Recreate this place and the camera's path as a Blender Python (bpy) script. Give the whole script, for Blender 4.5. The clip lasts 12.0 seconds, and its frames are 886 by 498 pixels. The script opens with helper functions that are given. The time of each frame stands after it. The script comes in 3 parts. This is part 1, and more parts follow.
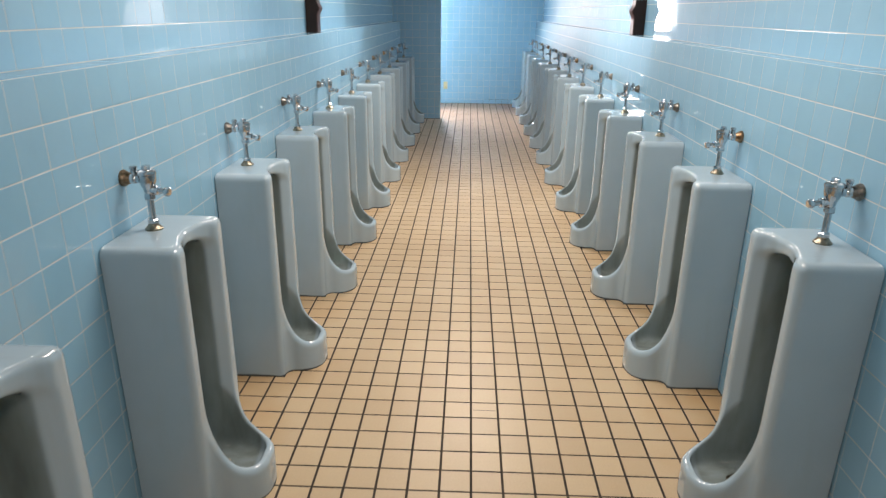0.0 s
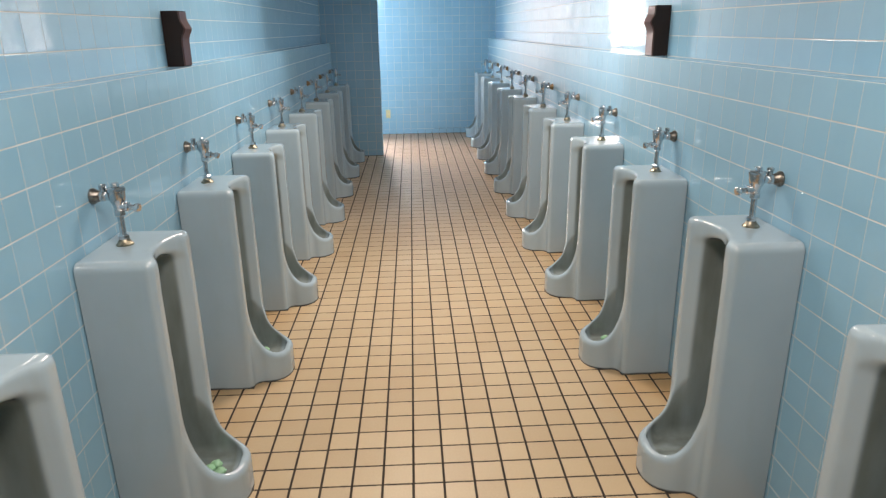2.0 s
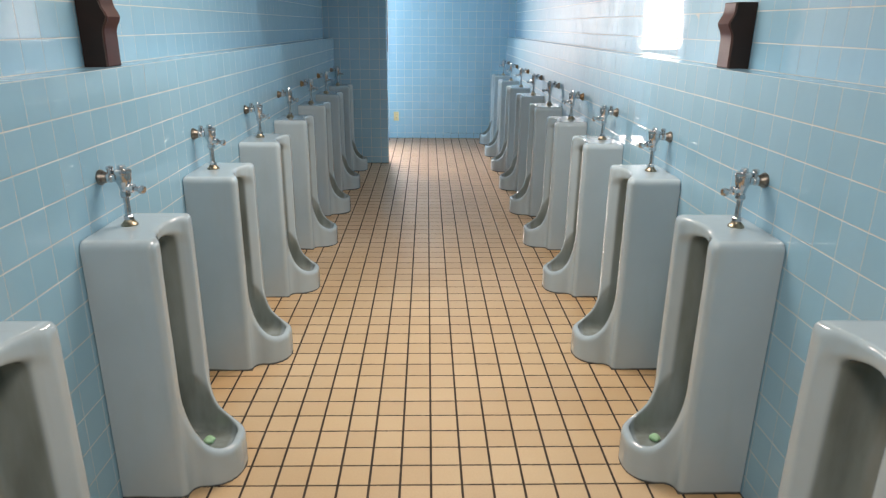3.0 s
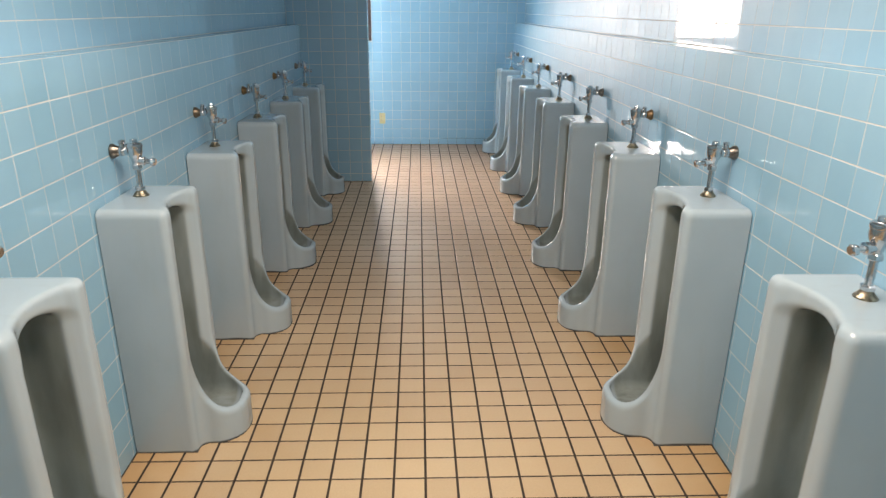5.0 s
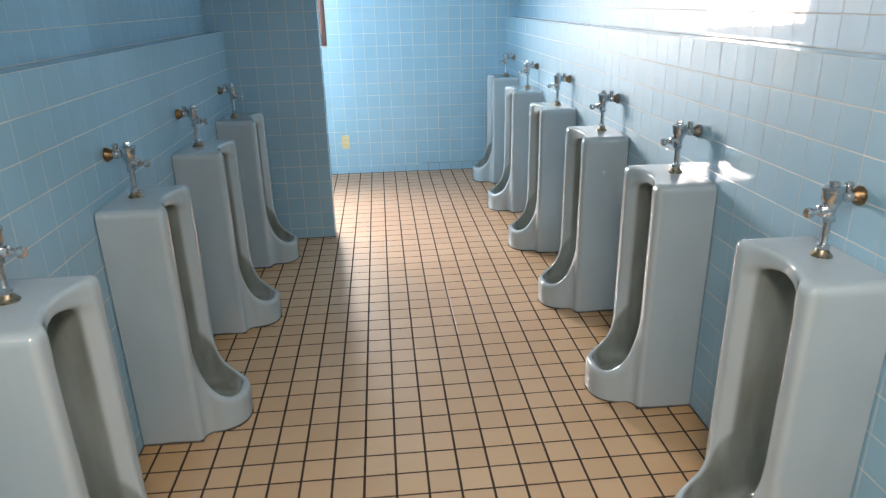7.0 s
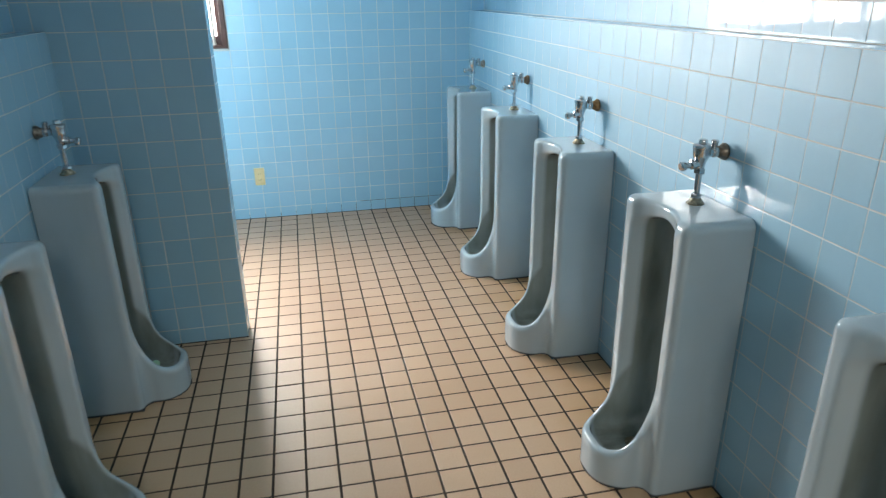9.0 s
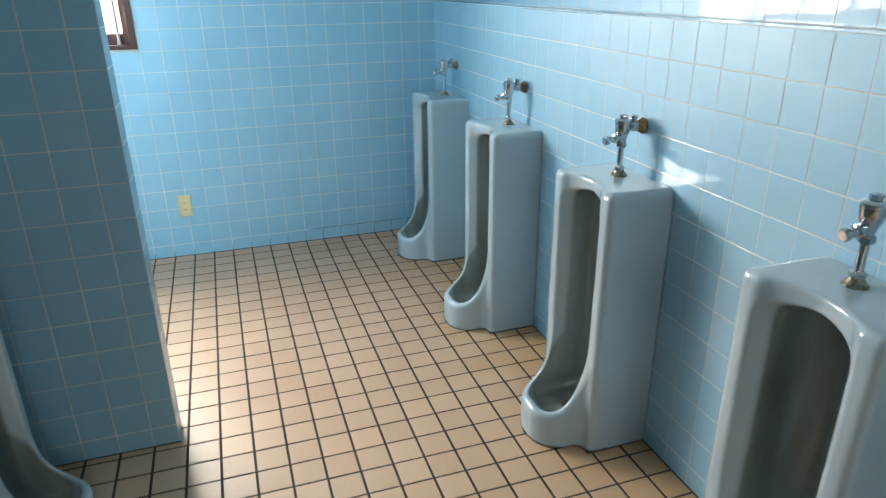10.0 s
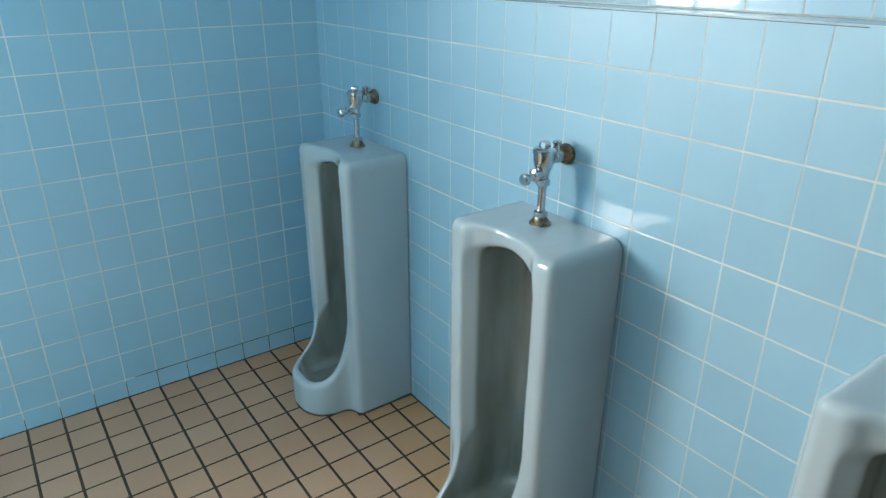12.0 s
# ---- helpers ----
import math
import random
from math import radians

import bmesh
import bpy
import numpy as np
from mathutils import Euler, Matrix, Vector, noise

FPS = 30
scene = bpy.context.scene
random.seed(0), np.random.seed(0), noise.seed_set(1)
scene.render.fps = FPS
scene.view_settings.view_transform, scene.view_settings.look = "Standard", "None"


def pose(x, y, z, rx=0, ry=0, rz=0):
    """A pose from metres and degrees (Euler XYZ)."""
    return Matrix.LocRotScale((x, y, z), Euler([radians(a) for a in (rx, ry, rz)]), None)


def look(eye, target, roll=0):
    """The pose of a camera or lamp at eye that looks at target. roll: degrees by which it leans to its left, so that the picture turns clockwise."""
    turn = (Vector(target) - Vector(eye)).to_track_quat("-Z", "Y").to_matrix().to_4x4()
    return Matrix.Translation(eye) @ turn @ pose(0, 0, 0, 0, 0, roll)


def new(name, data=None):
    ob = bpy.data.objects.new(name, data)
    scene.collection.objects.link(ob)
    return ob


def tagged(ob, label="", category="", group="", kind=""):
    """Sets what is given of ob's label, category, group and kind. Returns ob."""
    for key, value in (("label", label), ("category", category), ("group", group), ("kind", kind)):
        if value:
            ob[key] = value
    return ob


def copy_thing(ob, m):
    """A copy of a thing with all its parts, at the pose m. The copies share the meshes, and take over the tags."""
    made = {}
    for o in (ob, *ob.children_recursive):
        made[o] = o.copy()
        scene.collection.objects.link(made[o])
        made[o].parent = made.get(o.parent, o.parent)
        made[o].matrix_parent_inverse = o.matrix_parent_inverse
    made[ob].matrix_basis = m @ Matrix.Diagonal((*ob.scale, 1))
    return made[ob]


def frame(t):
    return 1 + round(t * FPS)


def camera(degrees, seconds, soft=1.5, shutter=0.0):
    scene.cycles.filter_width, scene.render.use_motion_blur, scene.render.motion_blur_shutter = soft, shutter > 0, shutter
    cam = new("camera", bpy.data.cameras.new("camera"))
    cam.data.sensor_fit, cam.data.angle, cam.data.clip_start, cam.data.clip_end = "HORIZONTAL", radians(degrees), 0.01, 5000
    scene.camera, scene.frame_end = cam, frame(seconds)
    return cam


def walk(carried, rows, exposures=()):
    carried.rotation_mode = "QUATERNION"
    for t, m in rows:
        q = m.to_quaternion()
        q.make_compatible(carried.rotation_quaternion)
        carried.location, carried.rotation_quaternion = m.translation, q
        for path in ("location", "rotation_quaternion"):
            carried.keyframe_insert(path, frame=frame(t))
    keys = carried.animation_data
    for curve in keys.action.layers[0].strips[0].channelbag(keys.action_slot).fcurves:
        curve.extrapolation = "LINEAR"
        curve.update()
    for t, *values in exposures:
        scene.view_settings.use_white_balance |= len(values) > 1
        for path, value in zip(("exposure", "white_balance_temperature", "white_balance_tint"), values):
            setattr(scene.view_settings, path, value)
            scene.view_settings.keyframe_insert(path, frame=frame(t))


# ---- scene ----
cam = camera(67.8, 12.0, soft=1.25, shutter=0.2)
PATH = [
    (0, (0.127, 0.014, 1.552), (0.06, 1.893, 0.872), 0.6),
    (0.5, (0.078, 0.414, 1.557), (0.111, 2.303, 0.901), -0.6),
    (1, (0.109, 0.818, 1.561), (0.176, 2.711, 0.919), -1.1),
    (1.5, (0.171, 1.211, 1.568), (0.205, 3.108, 0.935), -0.2),
    (2, (0.091, 1.642, 1.544), (0.171, 3.537, 0.91), -0.9),
    (2.5, (0.089, 2.001, 1.553), (0.177, 3.893, 0.911), -1.2),
    (3, (0.148, 2.443, 1.545), (0.198, 4.336, 0.902), 0.6),
    (3.2, (0.144, 2.59, 1.547), (0.188, 4.483, 0.901), 0.5),
    (4.8, (0.163, 3.894, 1.538), (0.224, 5.774, 0.858), 1.3),
    (5, (0.145, 4.041, 1.538), (0.218, 5.919, 0.854), 0.6),
    (5.5, (0.074, 4.431, 1.564), (0.224, 6.304, 0.879), -1.3),
    (6, (0.104, 4.847, 1.542), (0.227, 6.724, 0.862), -0.5),
    (6.5, (0.126, 5.284, 1.547), (0.213, 7.149, 0.83), 0.1),
    (7, (0.074, 5.681, 1.555), (0.236, 7.545, 0.848), -1.3),
    (7.2, (0.08, 5.832, 1.546), (0.222, 7.695, 0.831), -1.2),
    (8.8, (0.016, 7.052, 1.539), (0.352, 8.878, 0.795), -0.9),
    (9, (0.031, 7.222, 1.528), (0.42, 9.043, 0.799), -0.7),
    (9.5, (0.045, 7.591, 1.517), (0.519, 9.388, 0.776), 0.4),
    (10, (-0.007, 8.028, 1.507), (0.573, 9.788, 0.753), -0.6),
    (10.5, (0.024, 8.428, 1.499), (0.759, 10.138, 0.767), -0.4),
    (11, (0.079, 8.821, 1.502), (0.896, 10.476, 0.731), 0.7),
    (11.5, (0.106, 9.261, 1.469), (1.072, 10.839, 0.71), 0.3),
    (12, (0.144, 9.638, 1.48), (1.217, 11.127, 0.687), 0.2),
]
EXPOSURES = [(0.0, 0.13, 6950, 19), (0.5, 0.08, 7000, 20), (1.0, 0.03, 7050, 20), (2.5, -0.10, 7300, 20), (3.2, -0.11, 7400, 20), (5.0, -0.02, 7650, 21), (6.2, 0.15, 7600, 21), (7.0, 0.18, 7450, 20), (9.0, -0.05, 6950, 12), (10.5, -0.29, 6850, 8), (12.0, -0.38, 7000, 7)]
walk(cam, [(t, look(eye, target, roll)) for t, eye, target, roll in PATH], EXPOSURES)

# ---- world, light ----
world = bpy.data.worlds.new("world")
scene.world = world
world.use_nodes = True
wn = world.node_tree
sky = wn.nodes.new("ShaderNodeTexSky")
sky.sky_type = 'NISHITA'
sky.sun_disc = False
sky.sun_elevation = radians(40)
sky.sun_rotation = radians(200)
wn.links.new(sky.outputs[0], wn.nodes["Background"].inputs[0])
wn.nodes["Background"].inputs[1].default_value = 0.12


def area_lamp(name, m, size_x, size_y, power, colour, spread=180):
    data = bpy.data.lights.new(name, 'AREA')
    data.shape, data.size, data.size_y, data.energy, data.color = 'RECTANGLE', size_x, size_y, power, colour
    data.spread = radians(spread)
    ob = new(name, data)
    ob.matrix_world = m
    return ob


# plan, in metres
FLOOR_Y0, BACK_Y = -1.4, 11.965
RIGHT_LOW, RIGHT_UP = 1.25, 1.36
LEFT_LOW, LEFT_UP = -0.89, -1.0
LEDGE_Z, CEIL_Z = 1.40, 2.5
PART_Y0, PART_Y1, PART_X = 10.14, 10.26, -0.30
ALCOVE_X = -2.7
WIN_X0, WIN_X1, WIN_Z0, WIN_Z1 = -2.32, -0.39, 1.19, 2.16
PITCH = 0.11
WALL_PHASE_Z, WALL_UP_PHASE_Z = 0.075, 0.065
FLOOR_PHASE_X, FLOOR_PHASE_Y, FLOOR_PITCH_Y = 0.056, -0.010, 0.11
SPACING, FIRST_Y = 0.88, 1.0

SASHES = 4
SASH_POWER = (15, 27, 55, 66)
SASH_W = (WIN_X1 - WIN_X0 - 0.07) / SASHES
for k in range(SASHES):
    pane_x = WIN_X0 + 0.035 + SASH_W * (k + 0.5)
    area_lamp("window_daylight", look((pane_x, BACK_Y + 0.053 - 0.0005 * (k % 2), (WIN_Z0 + WIN_Z1) / 2), (pane_x, 5, (WIN_Z0 + WIN_Z1) / 2)), SASH_W - 0.06, WIN_Z1 - WIN_Z0 - 0.155, SASH_POWER[k], (1.0, 0.99, 0.97), 152)
# no fixtures seen: two inferred from shadows, the one at -0.4 added as fill
for lamp_y, lamp_power, lamp_spread in ((-0.4, 16, 175), (2.6, 35, 175), (5.5, 47, 165)):
    area_lamp("unseen_overhead_lamp", pose(0.18, lamp_y, 2.40), 0.42, 1.2, lamp_power, (1.0, 0.96, 0.88), lamp_spread)


# ---- materials ----
def material(name):
    m = bpy.data.materials.new(name)
    m.use_nodes = True
    nt = m.node_tree
    return m, nt, nt.nodes["Principled BSDF"]


def ramp(nt, fac, stops):
    r = nt.nodes.new("ShaderNodeValToRGB")
    els = r.color_ramp.elements
    while len(els) < len(stops):
        els.new(0.5)
    for e, (p, c) in zip(els, stops):
        e.position, e.color = p, (*c, 1)
    nt.links.new(fac, r.inputs[0])
    return r.outputs[0]


def tex_noise(nt, scale, detail=3.0, rough=0.55, kind="Object", stretch=None):
    co = nt.nodes.new("ShaderNodeTexCoord")
    n = nt.nodes.new("ShaderNodeTexNoise")
    n.inputs["Scale"].default_value, n.inputs["Detail"].default_value, n.inputs["Roughness"].default_value = scale, detail, rough
    src = co.outputs[kind]
    if kind == "World":
        src = nt.nodes.new("ShaderNodeNewGeometry").outputs["Position"]
    if stretch:
        mp = nt.nodes.new("ShaderNodeMapping")
        mp.inputs["Scale"].default_value = stretch
        nt.links.new(src, mp.inputs[0])
        src = mp.outputs[0]
    nt.links.new(src, n.inputs["Vector"])
    return n.outputs["Fac"]


def position_noise(nt, scale, detail=3.0, stretch=None):
    geo = nt.nodes.new("ShaderNodeNewGeometry")
    n = nt.nodes.new("ShaderNodeTexNoise")
    n.inputs["Scale"].default_value, n.inputs["Detail"].default_value = scale, detail
    src = geo.outputs["Position"]
    if stretch:
        mp = nt.nodes.new("ShaderNodeMapping")
        mp.inputs["Scale"].default_value = stretch
        nt.links.new(src, mp.inputs[0])
        src = mp.outputs[0]
    nt.links.new(src, n.inputs["Vector"])
    return n.outputs["Fac"]


def mix(nt, fac, a, b, blend='MIX'):
    m = nt.nodes.new("ShaderNodeMix")
    m.data_type, m.blend_type = 'RGBA', blend
    for sock, val in ((m.inputs[0], fac), (m.inputs[6], a), (m.inputs[7], b)):
        if hasattr(val, "links"):
            nt.links.new(val, sock)
        elif isinstance(val, (int, float)):
            sock.default_value = val
        else:
            sock.default_value = (*val, 1)
    return m.outputs[2]


def bump(nt, bsdf, height, strength, distance):
    b = nt.nodes.new("ShaderNodeBump")
    b.inputs["Strength"].default_value, b.inputs["Distance"].default_value = strength, distance
    nt.links.new(height, b.inputs["Height"])
    nt.links.new(b.outputs[0], bsdf.inputs["Normal"])


def random_value(nt, piece):
    if piece:
        return nt.nodes.new("ShaderNodeObjectInfo").outputs["Random"]
    return nt.nodes.new("ShaderNodeNewGeometry").outputs["Random Per Island"]


def wall_tile_material(name, piece):
    m, nt, b = material(name)
    rnd = random_value(nt, piece)
    base = ramp(nt, rnd, [(0.0, (0.216, 0.460, 0.610)), (0.5, (0.230, 0.472, 0.623)), (1.0, (0.244, 0.484, 0.636))])
    cloud = ramp(nt, position_noise(nt, 9, 4), [(0.3, (0.93, 0.95, 0.97)), (0.7, (1.0, 1.0, 1.0))])
    nt.links.new(mix(nt, 1.0, base, cloud, 'MULTIPLY'), b.inputs["Base Color"])
    r = ramp(nt, position_noise(nt, 5, 5), [(0.3, (0.50, 0.50, 0.50)), (0.75, (0.60, 0.60, 0.60))])
    nt.links.new(r, b.inputs["Roughness"])
    b.inputs["IOR"].default_value = 1.75
    b.inputs["Specular IOR Level"].default_value = 0.8
    b.inputs["Coat Weight"].default_value = 0.8
    b.inputs["Coat Roughness"].default_value = 0.04
    bump(nt, b, position_noise(nt, 22, 1.5), 0.12, 0.004)
    return m


def floor_tile_material(name, piece):
    m, nt, b = material(name)
    rnd = random_value(nt, piece)
    base = ramp(nt, rnd, [(0.0, (0.535, 0.393, 0.248)), (0.5, (0.565, 0.422, 0.268)), (1.0, (0.60, 0.452, 0.29))])
    stain_shade = ramp(nt, position_noise(nt, 1.3, 3), [(0.35, (0.93, 0.90, 0.86)), (0.65, (1.0, 1.0, 1.0))])
    grain = ramp(nt, position_noise(nt, 160, 3), [(0.3, (0.94, 0.93, 0.91)), (0.7, (1.03, 1.03, 1.03))])
    c = mix(nt, 1.0, mix(nt, 1.0, base, stain_shade, 'MULTIPLY'), grain, 'MULTIPLY')
    # rust-coloured seepage in patches along both rows
    geo = nt.nodes.new("ShaderNodeNewGeometry")
    sep = nt.nodes.new("ShaderNodeSeparateXYZ")
    nt.links.new(geo.outputs["Position"], sep.inputs[0])
    off = nt.nodes.new("ShaderNodeMath")
    off.operation, off.inputs[1].default_value = 'SUBTRACT', 0.18
    nt.links.new(sep.outputs["X"], off.inputs[0])
    # window-end light painted into the tile colour: pinker first, then darker and greyer
    ragged_y = nt.nodes.new("ShaderNodeMath")
    ragged_y.operation, ragged_y.inputs[1].default_value = 'MULTIPLY_ADD', 2.5
    nt.links.new(position_noise(nt, 0.9, 4), ragged_y.inputs[0])
    nt.links.new(sep.outputs["Y"], ragged_y.inputs[2])
    grey = nt.nodes.new("ShaderNodeMapRange")
    grey.inputs["From Min"].default_value, grey.inputs["From Max"].default_value = 11.0, 13.2
    nt.links.new(ragged_y.outputs[0], grey.inputs["Value"])
    c = mix(nt, grey.outputs[0], c, mix(nt, 1.0, c, (0.69, 0.615, 0.62), 'MULTIPLY'))
    pink = nt.nodes.new("ShaderNodeMapRange")
    pink.inputs["From Min"].default_value, pink.inputs["From Max"].default_value = 7.0, 11.0
    nt.links.new(ragged_y.outputs[0], pink.inputs["Value"])
    c = mix(nt, pink.outputs[0], c, mix(nt, 1.0, c, (1.06, 0.975, 1.05), 'MULTIPLY'))
    side = nt.nodes.new("ShaderNodeMath")
    side.operation = 'ABSOLUTE'
    nt.links.new(off.outputs[0], side.inputs[0])
    ragged = nt.nodes.new("ShaderNodeMath")
    ragged.operation, ragged.inputs[1].default_value = 'MULTIPLY_ADD', 0.7
    nt.links.new(position_noise(nt, 3.0, 4), ragged.inputs[0])
    nt.links.new(side.outputs[0], ragged.inputs[2])
    patch = nt.nodes.new("ShaderNodeMapRange")
    patch.inputs["From Min"].default_value, patch.inputs["From Max"].default_value = 1.05, 1.45
    patch.inputs["To Max"].default_value = 0.75
    nt.links.new(ragged.outputs[0], patch.inputs["Value"])
    c = mix(nt, patch.outputs[0], c, (0.47, 0.26, 0.10))
    nt.links.new(c, b.inputs["Base Color"])
    r = ramp(nt, position_noise(nt, 4, 3), [(0.3, (0.36, 0.36, 0.36)), (0.7, (0.44, 0.44, 0.44))])
    nt.links.new(r, b.inputs["Roughness"])
    bump(nt, b, position_noise(nt, 60, 4), 0.15, 0.002)
    return m


def simple_material(name, dark, light, scale, rough, metal=0.0, bump_amount=0.0):
    m, nt, b = material(name)
    nt.links.new(ramp(nt, position_noise(nt, scale, 5), [(0.3, dark), (0.7, light)]), b.inputs["Base Color"])
    b.inputs["Roughness"].default_value, b.inputs["Metallic"].default_value = rough, metal
    if bump_amount:
        bump(nt, b, position_noise(nt, scale * 6, 3), bump_amount, 0.003)
    return m


def porcelain_material():
    m, nt, b = material("porcelain")
    mott = ramp(nt, position_noise(nt, 3.5, 4), [(0.3, (0.352, 0.445, 0.497)), (0.7, (0.392, 0.482, 0.532))])
    streak = tex_noise(nt, 1.0, 4, 0.6, "Object", (9, 30, 2.2))
    amount = ramp(nt, streak, [(0.55, (0, 0, 0)), (0.75, (0.28, 0.28, 0.28))])
    glaze = mix(nt, amount, mott, (0.34, 0.39, 0.38))
    # darker glaze in the hollow: limescale stains, with its shade painted in too
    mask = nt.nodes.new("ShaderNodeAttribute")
    mask.attribute_name = "stain_shade"
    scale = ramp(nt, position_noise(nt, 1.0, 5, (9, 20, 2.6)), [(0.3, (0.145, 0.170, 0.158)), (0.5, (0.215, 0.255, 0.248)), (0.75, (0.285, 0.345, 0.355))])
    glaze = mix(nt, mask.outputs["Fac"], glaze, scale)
    # ragged black line where the foot meets the floor
    geo = nt.nodes.new("ShaderNodeNewGeometry")
    sep = nt.nodes.new("ShaderNodeSeparateXYZ")
    nt.links.new(geo.outputs["Position"], sep.inputs[0])
    rag = nt.nodes.new("ShaderNodeMath")
    rag.operation, rag.inputs[1].default_value = 'MULTIPLY_ADD', 0.016
    nt.links.new(position_noise(nt, 7, 3), rag.inputs[0])
    nt.links.new(sep.outputs["Z"], rag.inputs[2])
    seam = nt.nodes.new("ShaderNodeMapRange")
    seam.inputs["From Min"].default_value, seam.inputs["From Max"].default_value = 0.019, 0.012
    seam.inputs["To Max"].default_value = 0.9
    nt.links.new(rag.outputs[0], seam.inputs["Value"])
    glaze = mix(nt, seam.outputs[0], glaze, (0.03, 0.028, 0.025))
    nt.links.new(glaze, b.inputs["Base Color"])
    b.inputs["Roughness"].default_value = 0.14
    b.inputs["Coat Weight"].default_value = 0.6
    b.inputs["Coat Roughness"].default_value = 0.04
    bump(nt, b, position_noise(nt, 18, 1.5), 0.06, 0.004)
    return m


WALL_TILE = wall_tile_material("blue_glazed_tile", False)
WALL_TILE_PIECE = wall_tile_material("blue_glazed_tile_piece", True)
FLOOR_TILE = floor_tile_material("cream_floor_tile", False)
FLOOR_TILE_PIECE = floor_tile_material("cream_floor_tile_piece", True)
WALL_GROUT = simple_material("wall_grout", (0.52, 0.53, 0.52), (0.68, 0.69, 0.67), 6, 0.8, 0, 0.2)
FLOOR_GROUT = simple_material("floor_grout", (0.028, 0.019, 0.013), (0.060, 0.042, 0.030), 8, 0.9, 0, 0.3)
# for the unseen ceiling and rear wall: blue picked to tint and dim bounce
PLASTER = simple_material("pale_blue_bounce_tint", (0.54, 0.61, 0.65), (0.60, 0.67, 0.70), 3, 0.7, 0, 0.1)
PORCELAIN = porcelain_material()
CHROME = simple_material("worn_chrome", (0.48, 0.48, 0.49), (0.70, 0.70, 0.71), 60, 0.09, 1.0, 0.05)


def brass_material():
    m, nt, b = material("corroded_brass")
    tone = ramp(nt, nt.nodes.new("ShaderNodeObjectInfo").outputs["Random"], [(0.0, (0.30, 0.295, 0.29)), (0.5, (0.24, 0.225, 0.205)), (0.8, (0.25, 0.185, 0.13)), (1.0, (0.36, 0.22, 0.11))])
    spots = ramp(nt, position_noise(nt, 110, 4), [(0.35, (0.55, 0.5, 0.45)), (0.7, (1.25, 1.2, 1.15))])
    nt.links.new(mix(nt, 1.0, tone, spots, 'MULTIPLY'), b.inputs["Base Color"])
    b.inputs["Roughness"].default_value, b.inputs["Metallic"].default_value = 0.28, 1.0
    bump(nt, b, position_noise(nt, 300, 3), 0.3, 0.003)
    return m


BRASS = brass_material()
DARK_METAL = simple_material("tarnished_metal", (0.13, 0.11, 0.08), (0.42, 0.37, 0.28), 90, 0.3, 1.0, 0.2)
BROWN_PLASTIC = simple_material("dark_brown_plastic", (0.014, 0.006, 0.0045), (0.026, 0.010, 0.007), 12, 0.75, 0, 0.1)
BROWN_FRONT = simple_material("red_brown_plastic", (0.045, 0.014, 0.012), (0.070, 0.022, 0.018), 12, 0.42, 0, 0.1)
BRONZE = simple_material("brown_aluminium", (0.060, 0.020, 0.014), (0.085, 0.030, 0.021), 15, 0.55, 0.0, 0.05)
CREAM = simple_material("cream_plastic", (0.66, 0.52, 0.27), (0.74, 0.60, 0.33), 15, 0.4, 0, 0.03)
SLOT = simple_material("dark_slot", (0.03, 0.025, 0.02), (0.05, 0.04, 0.03), 15, 0.6)
GREY_ROD = simple_material("grey_plastic", (0.42, 0.38, 0.34), (0.55, 0.50, 0.46), 15, 0.5)
CAULK = simple_material("aged_caulk", (0.035, 0.035, 0.035), (0.10, 0.10, 0.09), 20, 0.8)
GREEN_CAKE = simple_material("green_deodorant", (0.22, 0.46, 0.26), (0.38, 0.62, 0.42), 30, 0.6)


def frosted_glass():
    m, nt, b = material("bright_frosted_glass")
    b.inputs["Base Color"].default_value = (0.85, 0.88, 0.9, 1)
    b.inputs["Roughness"].default_value = 0.4
    b.inputs["Emission Color"].default_value = (0.93, 0.97, 1.0, 1)
    b.inputs["Emission Strength"].default_value = 5.0
    return m


GLASS = frosted_glass()


# ---- mesh helpers ----
def mesh_object(name, bm, mat, parent=None, label="", smooth=False):
    me = bpy.data.meshes.new(name)
    if smooth:
        for f in bm.faces:
            f.smooth = True
    bm.to_mesh(me)
    bm.free()
    me.materials.append(mat)
    ob = new(name, me)
    if parent:
        ob.parent = parent
    if label:
        ob["label"] = label
    return ob


def part(name, bm, mat, parent, label="", smooth=False):
    return mesh_object(name, bm, mat, parent, label, smooth)


def add_box(bm, x0, x1, y0, y1, z0, z1, bevel=0.0):
    r = bmesh.ops.create_cube(bm, size=1.0, matrix=Matrix.Translation(((x0 + x1) / 2, (y0 + y1) / 2, (z0 + z1) / 2)) @ Matrix.Diagonal((x1 - x0, y1 - y0, z1 - z0, 1)))
    if bevel:
        edges = list({e for v in r["verts"] for e in v.link_edges})
        bmesh.ops.bevel(bm, geom=edges, offset=bevel, segments=2, affect='EDGES', profile=0.5)
    return bm


def box(*a, bevel=0.0):
    return add_box(bmesh.new(), *a, bevel=bevel)


def lathe(profile, m=Matrix(), segments=20, bm=None):
    """A turned solid: profile of (radius, height) along local z."""
    bm = bm or bmesh.new()
    rings = []
    for r, h in profile:
        rings.append([bm.verts.new(m @ Vector((r * math.cos(2 * math.pi * i / segments), r * math.sin(2 * math.pi * i / segments), h))) for i in range(segments)])
    for a, c in zip(rings, rings[1:]):
        for i in range(segments):
            j = (i + 1) % segments
            bm.faces.new((a[i], a[j], c[j], c[i]))
    bm.faces.new(list(reversed(rings[0])))
    bm.faces.new(rings[-1])
    return bm


def shade_by_angle(ob, degrees=35):
    me = ob.data
    for p in me.polygons:
        p.use_smooth = True
    me.set_sharp_from_angle(angle=radians(degrees))
    return ob


